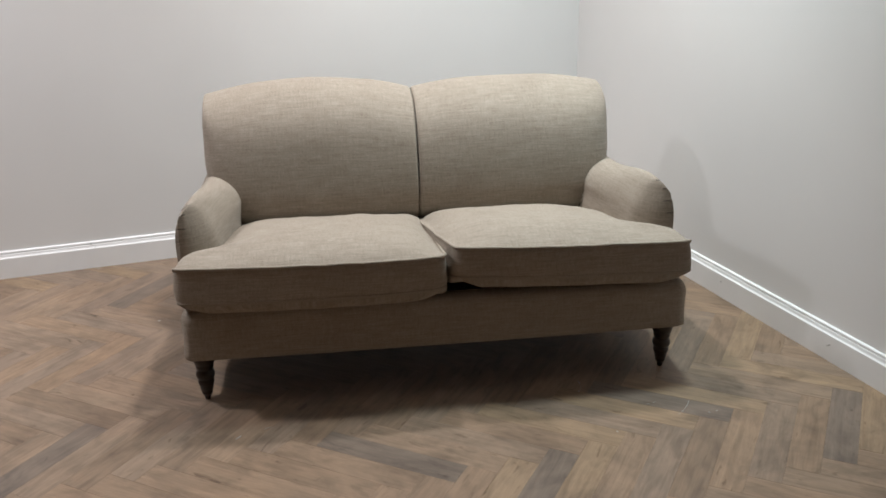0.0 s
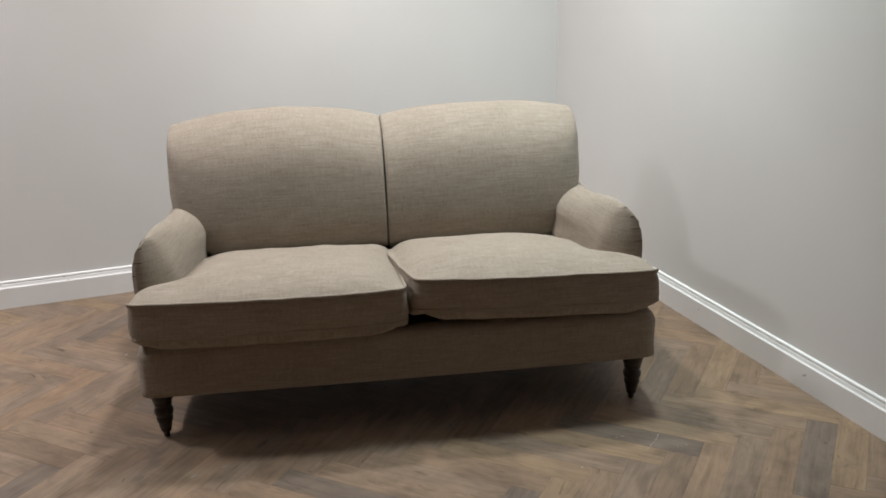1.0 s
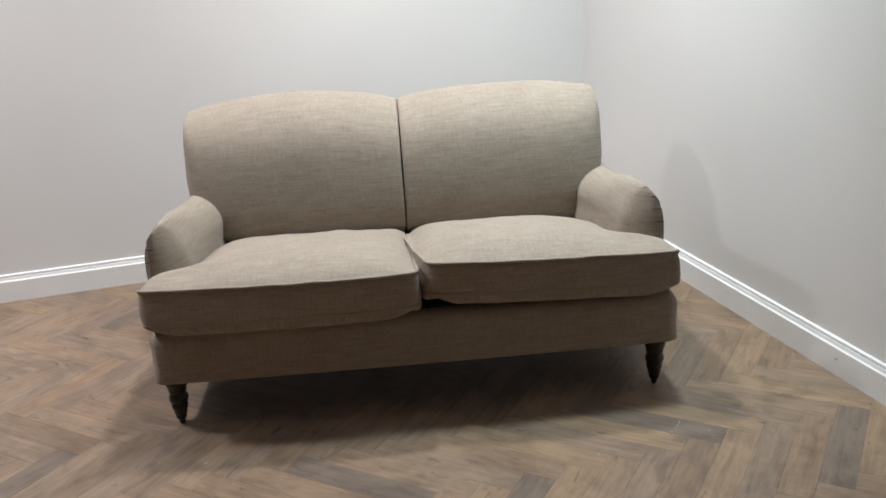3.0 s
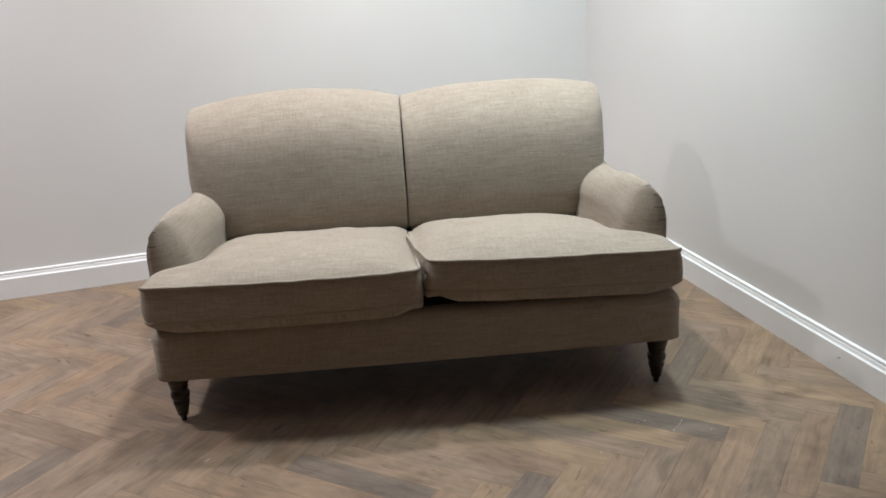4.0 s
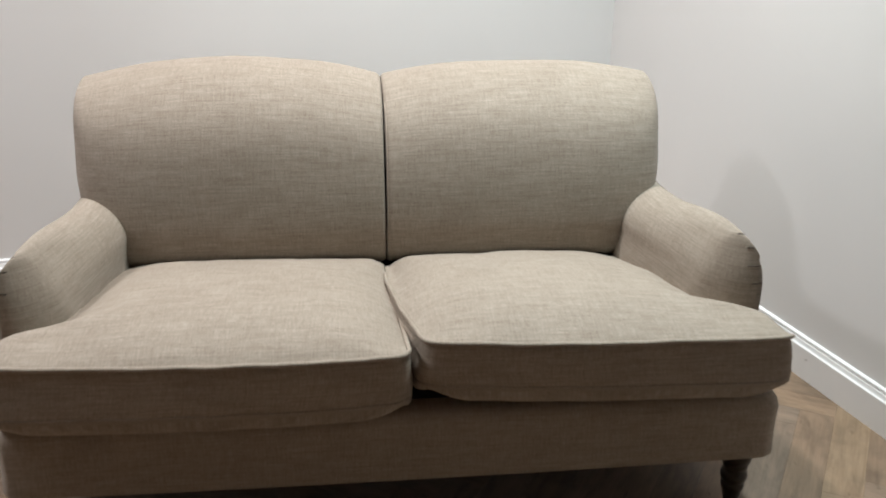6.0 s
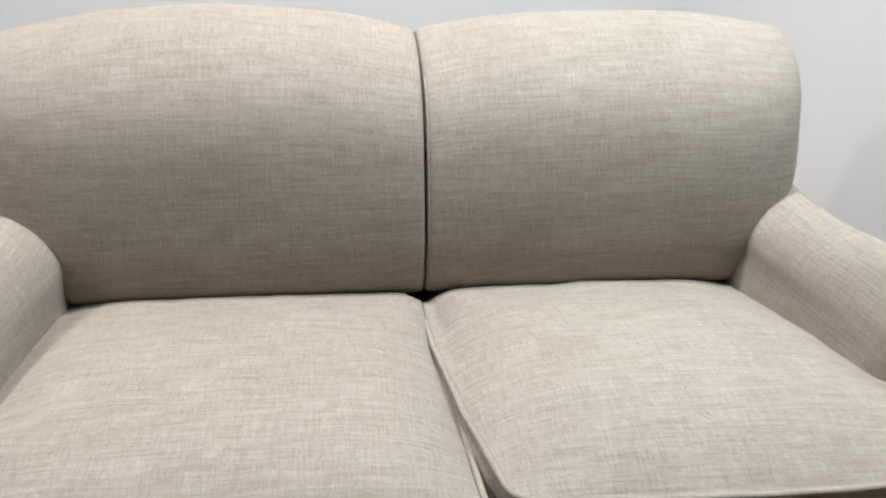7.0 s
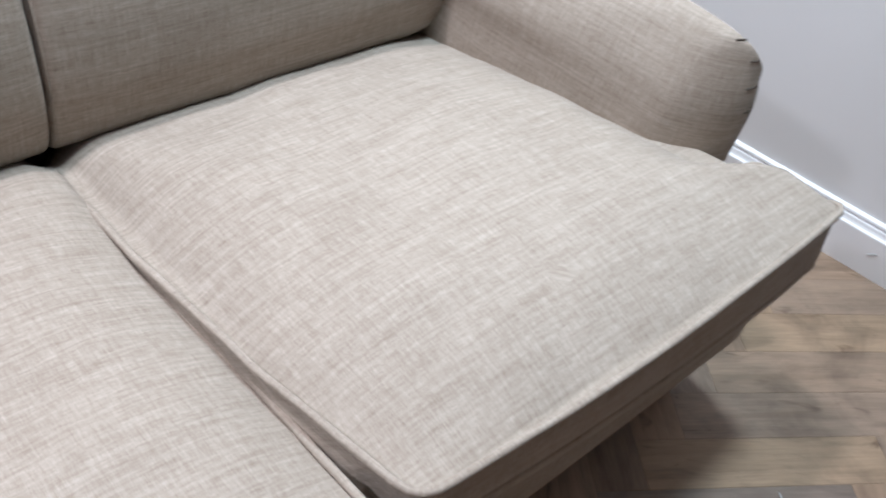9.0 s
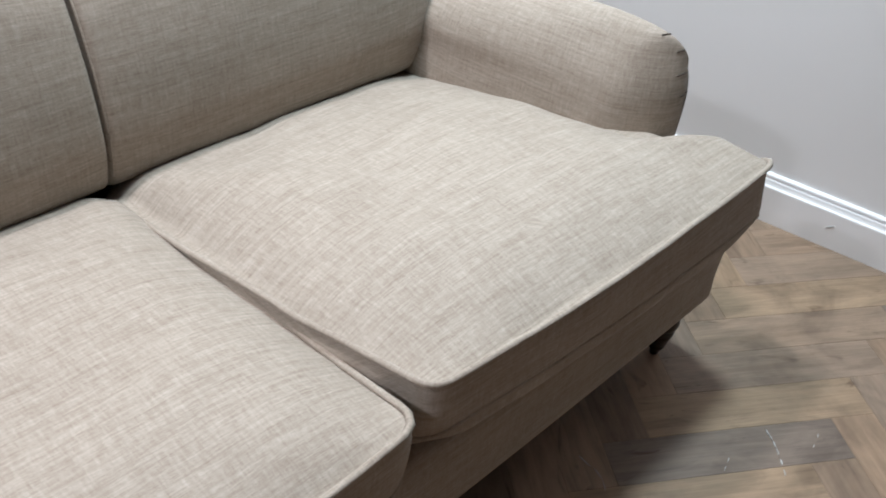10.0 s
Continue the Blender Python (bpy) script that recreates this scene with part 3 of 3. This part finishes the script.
for place, size, turn in (((-0.946, 0.654, 0.0), (0.006, 0.004), 20), ((-1.285, 1.243, 0.0), (0.007, 0.005), 0), ((-0.60, -0.20, 0.0), (0.010, 0.0016), 50), ((0.7085, -0.2035, 0.0), (0.007, 0.0012), 58), ((0.7035, -0.213, 0.0), (0.005, 0.0008), 54), ((0.696, -0.224, 0.0), (0.008, 0.0015), 50), ((0.686, -0.236, 0.0), (0.007, 0.0009), 47), ((0.672, -0.251, 0.0), (0.008, 0.0013), 45), ((0.657, -0.266, 0.0), (0.006, 0.0008), 42), ((0.608, -0.190, 0.0), (0.005, 0.0008), 20), ((0.588, -0.196, 0.0), (0.005, 0.0006), 15), ((0.77, -0.265, 0.0), (0.005, 0.0006), 30), ((0.745, -0.271, 0.0), (0.005, 0.0006), 12), ((0.422, -0.036, 0.0), (0.014, 0.0005), 86), ((0.420, -0.066, 0.0), (0.012, 0.0005), 76), ((0.409, -0.087, 0.0), (0.010, 0.0005), 52), ((0.45, -0.33, 0.0), (0.003, 0.002), 10), ((-0.52, -0.16, 0.0), (0.012, 0.0006), 24)):
    fleck("paint_fleck", place, size, turn, FLECK, "small white paint fleck on the plank floor", "paint fleck")

for board, place, size, turn, flat in (("baseboard_east", (1.262, -0.012, 0.053), (0.010, 0.0022), 35, BACK), ("baseboard_north", (-1.285, 1.245, 0.088), (0.006, 0.0025), 5, SIDE), ("baseboard_north", (-1.30, 1.242, 0.104), (0.005, 0.0015), 0, SIDE), ("baseboard_east", (1.155, 0.545, 0.060), (0.006, 0.0015), 20, BACK)):
    wall_way = SIDE if board.endswith("north") else BACK
    depth = (Vector(place) - CORNER).dot(wall_way)
    place = Vector(place) + wall_way * (0.0166 - depth if place[2] < 0.08 else 0.0115 - depth)
    mark = fleck("scuff", place, size, turn, SCUFF, "", "", flat)
    mark.parent = bpy.data.objects[board]


# ---- the herringbone floor ----
PLANK_L, PLANK_W, PLANK_T = 0.42, 0.084, 0.012
WAY = Vector((math.cos(radians(-33)), math.sin(radians(-33))))
CROSS = Vector((-WAY.y, WAY.x))
ORIGIN = WAY * 0.4136 + CROSS * 0.1466
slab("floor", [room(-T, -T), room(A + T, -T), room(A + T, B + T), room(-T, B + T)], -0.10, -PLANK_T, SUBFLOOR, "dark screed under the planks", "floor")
floor = bpy.data.objects["floor"]


def plank_mesh():
    """One plank, its top at z = 0, edges eased."""
    g, e = 0.0001, 0.0004
    bm = bmesh.new()
    layer = bm.loops.layers.uv.new("UVMap")
    l, w = PLANK_L - g, PLANK_W - g
    low = [bm.verts.new(p) for p in ((g, g, -PLANK_T), (l, g, -PLANK_T), (l, w, -PLANK_T), (g, w, -PLANK_T))]
    mid = [bm.verts.new(p) for p in ((g, g, -e), (l, g, -e), (l, w, -e), (g, w, -e))]
    top = [bm.verts.new(p) for p in ((g + e, g + e, 0), (l - e, g + e, 0), (l - e, w - e, 0), (g + e, w - e, 0))]
    for a, b in ((low, mid), (mid, top)):
        for k in range(4):
            bm.faces.new((a[k], a[(k + 1) % 4], b[(k + 1) % 4], b[k]))
    bm.faces.new(top)
    for f in bm.faces:
        for loop in f.loops:
            loop[layer].uv = (loop.vert.co.x, loop.vert.co.y)
    mesh = bpy.data.meshes.new("plank")
    bm.to_mesh(mesh)
    bm.free()
    mesh.materials.append(OAK)
    return mesh


def clip(poly):
    """Cuts a plan outline to the room, in room measures."""
    for axis, limit, keep in ((0, -0.05, 1), (0, A + 0.05, -1), (1, -0.05, 1), (1, B + 0.05, -1)):
        out = []
        for i, p in enumerate(poly):
            q = poly[(i + 1) % len(poly)]
            a, b = (p[axis] - limit) * keep, (q[axis] - limit) * keep
            if a >= 0:
                out.append(p)
            if a * b < 0:
                t = a / (a - b)
                out.append(tuple(p[k] + (q[k] - p[k]) * t for k in range(4)))
        poly = out
        if len(poly) < 3:
            return []
    return poly


PLANK = plank_mesh()
DARK = {("h", 0, 0), ("v", 3, 0), ("h", -7, 0), ("v", -5, 0), ("v", -12, -3), ("v", -15, -1)}
HONEY = {("h", 1, 0), ("v", -4, 0), ("v", -6, 0), ("v", 4, 0), ("h", -3, 0), ("h", -1, 0), ("h", -13, -3), ("h", -16, -3), ("v", 4, -1), ("h", 4, 0)}
near, rest = [], []
for k in range(-90, 91):
    for m in range(-16, 17):
        base = ORIGIN + (WAY + CROSS) * (k * PLANK_W) + (WAY - CROSS) * (m * PLANK_L)
        for kind in "hv":
            if kind == "h":
                o, along, across = base, WAY, CROSS
            else:
                o, along, across = base + WAY * PLANK_L + CROSS * PLANK_W, -CROSS, WAY
            corners = []
            for l, w in ((0, 0), (PLANK_L, 0), (PLANK_L, PLANK_W), (0, PLANK_W)):
                p = o + along * l + across * w
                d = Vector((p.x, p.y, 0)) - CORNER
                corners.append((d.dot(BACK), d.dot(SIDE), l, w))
            cut = clip(corners)
            if not cut:
                continue
            mid = o + along * (PLANK_L / 2) + across * (PLANK_W / 2)
            whole = len(cut) == 4 and cut == corners
            gap = (mid - Vector((0, 0.1))).length
            (near if whole and (gap < 1.85 or (kind, k, m) in HONEY) else rest).append((gap, kind, k, m, o, along, cut))
near.sort(key=lambda q: (tuple(q[1:4]) not in HONEY, q[0]))
rest += near[298:]
for gap, kind, k, m, o, along, cut in near[:298]:
    ob = new("plank", PLANK)
    ob.parent = floor
    ob.matrix_world = Matrix.Translation((o.x, o.y, 0)) @ Matrix.Rotation(math.atan2(along.y, along.x), 4, "Z")
    if (kind, k, m) in DARK or (kind, k, m) in HONEY:
        ob.material_slots[0].link = "OBJECT"
        ob.material_slots[0].material = OAK_DARK if (kind, k, m) in DARK else OAK_HONEY
verts, faces, loops, slots = [], [], [], []
for gap, kind, k, m, o, along, cut in rest:
    start, n = len(verts), len(cut)
    tone = 1 if (kind, k, m) in HONEY else 2 if (kind, k, m) in DARK else 0
    mx, my = sum(c[0] for c in cut) / n, sum(c[1] for c in cut) / n
    for z, grow in ((-PLANK_T, 0.9985), (-0.0006, 0.9985), (0.0, 0.9955)):
        for a, b, l, w in cut:
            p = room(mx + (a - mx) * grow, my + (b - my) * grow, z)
            verts.append(tuple(p))
    for low in (0, n):
        for j in range(n):
            i = (j + 1) % n
            faces.append((start + low + j, start + low + i, start + low + n + i, start + low + n + j))
            loops += [cut[j][2:], cut[i][2:], cut[i][2:], cut[j][2:]]
    faces.append(tuple(start + 2 * n + j for j in range(n)))
    loops += [c[2:] for c in cut]
    slots += [tone] * (2 * n + 1)
mesh = bpy.data.meshes.new("planks")
mesh.from_pydata(verts, [], faces)
mesh.uv_layers.new(name="UVMap").data.foreach_set("uv", [v for uv in loops for v in uv])
bm = bmesh.new()
bm.from_mesh(mesh)
bmesh.ops.recalc_face_normals(bm, faces=bm.faces)
bm.to_mesh(mesh)
bm.free()
for tone in (OAK, OAK_HONEY, OAK_DARK):
    mesh.materials.append(tone)
mesh.polygons.foreach_set("material_index", slots)
planks = new("planks", mesh)
planks.parent = floor
tagged(planks, "smoked oak herringbone planks", kind="stuff")
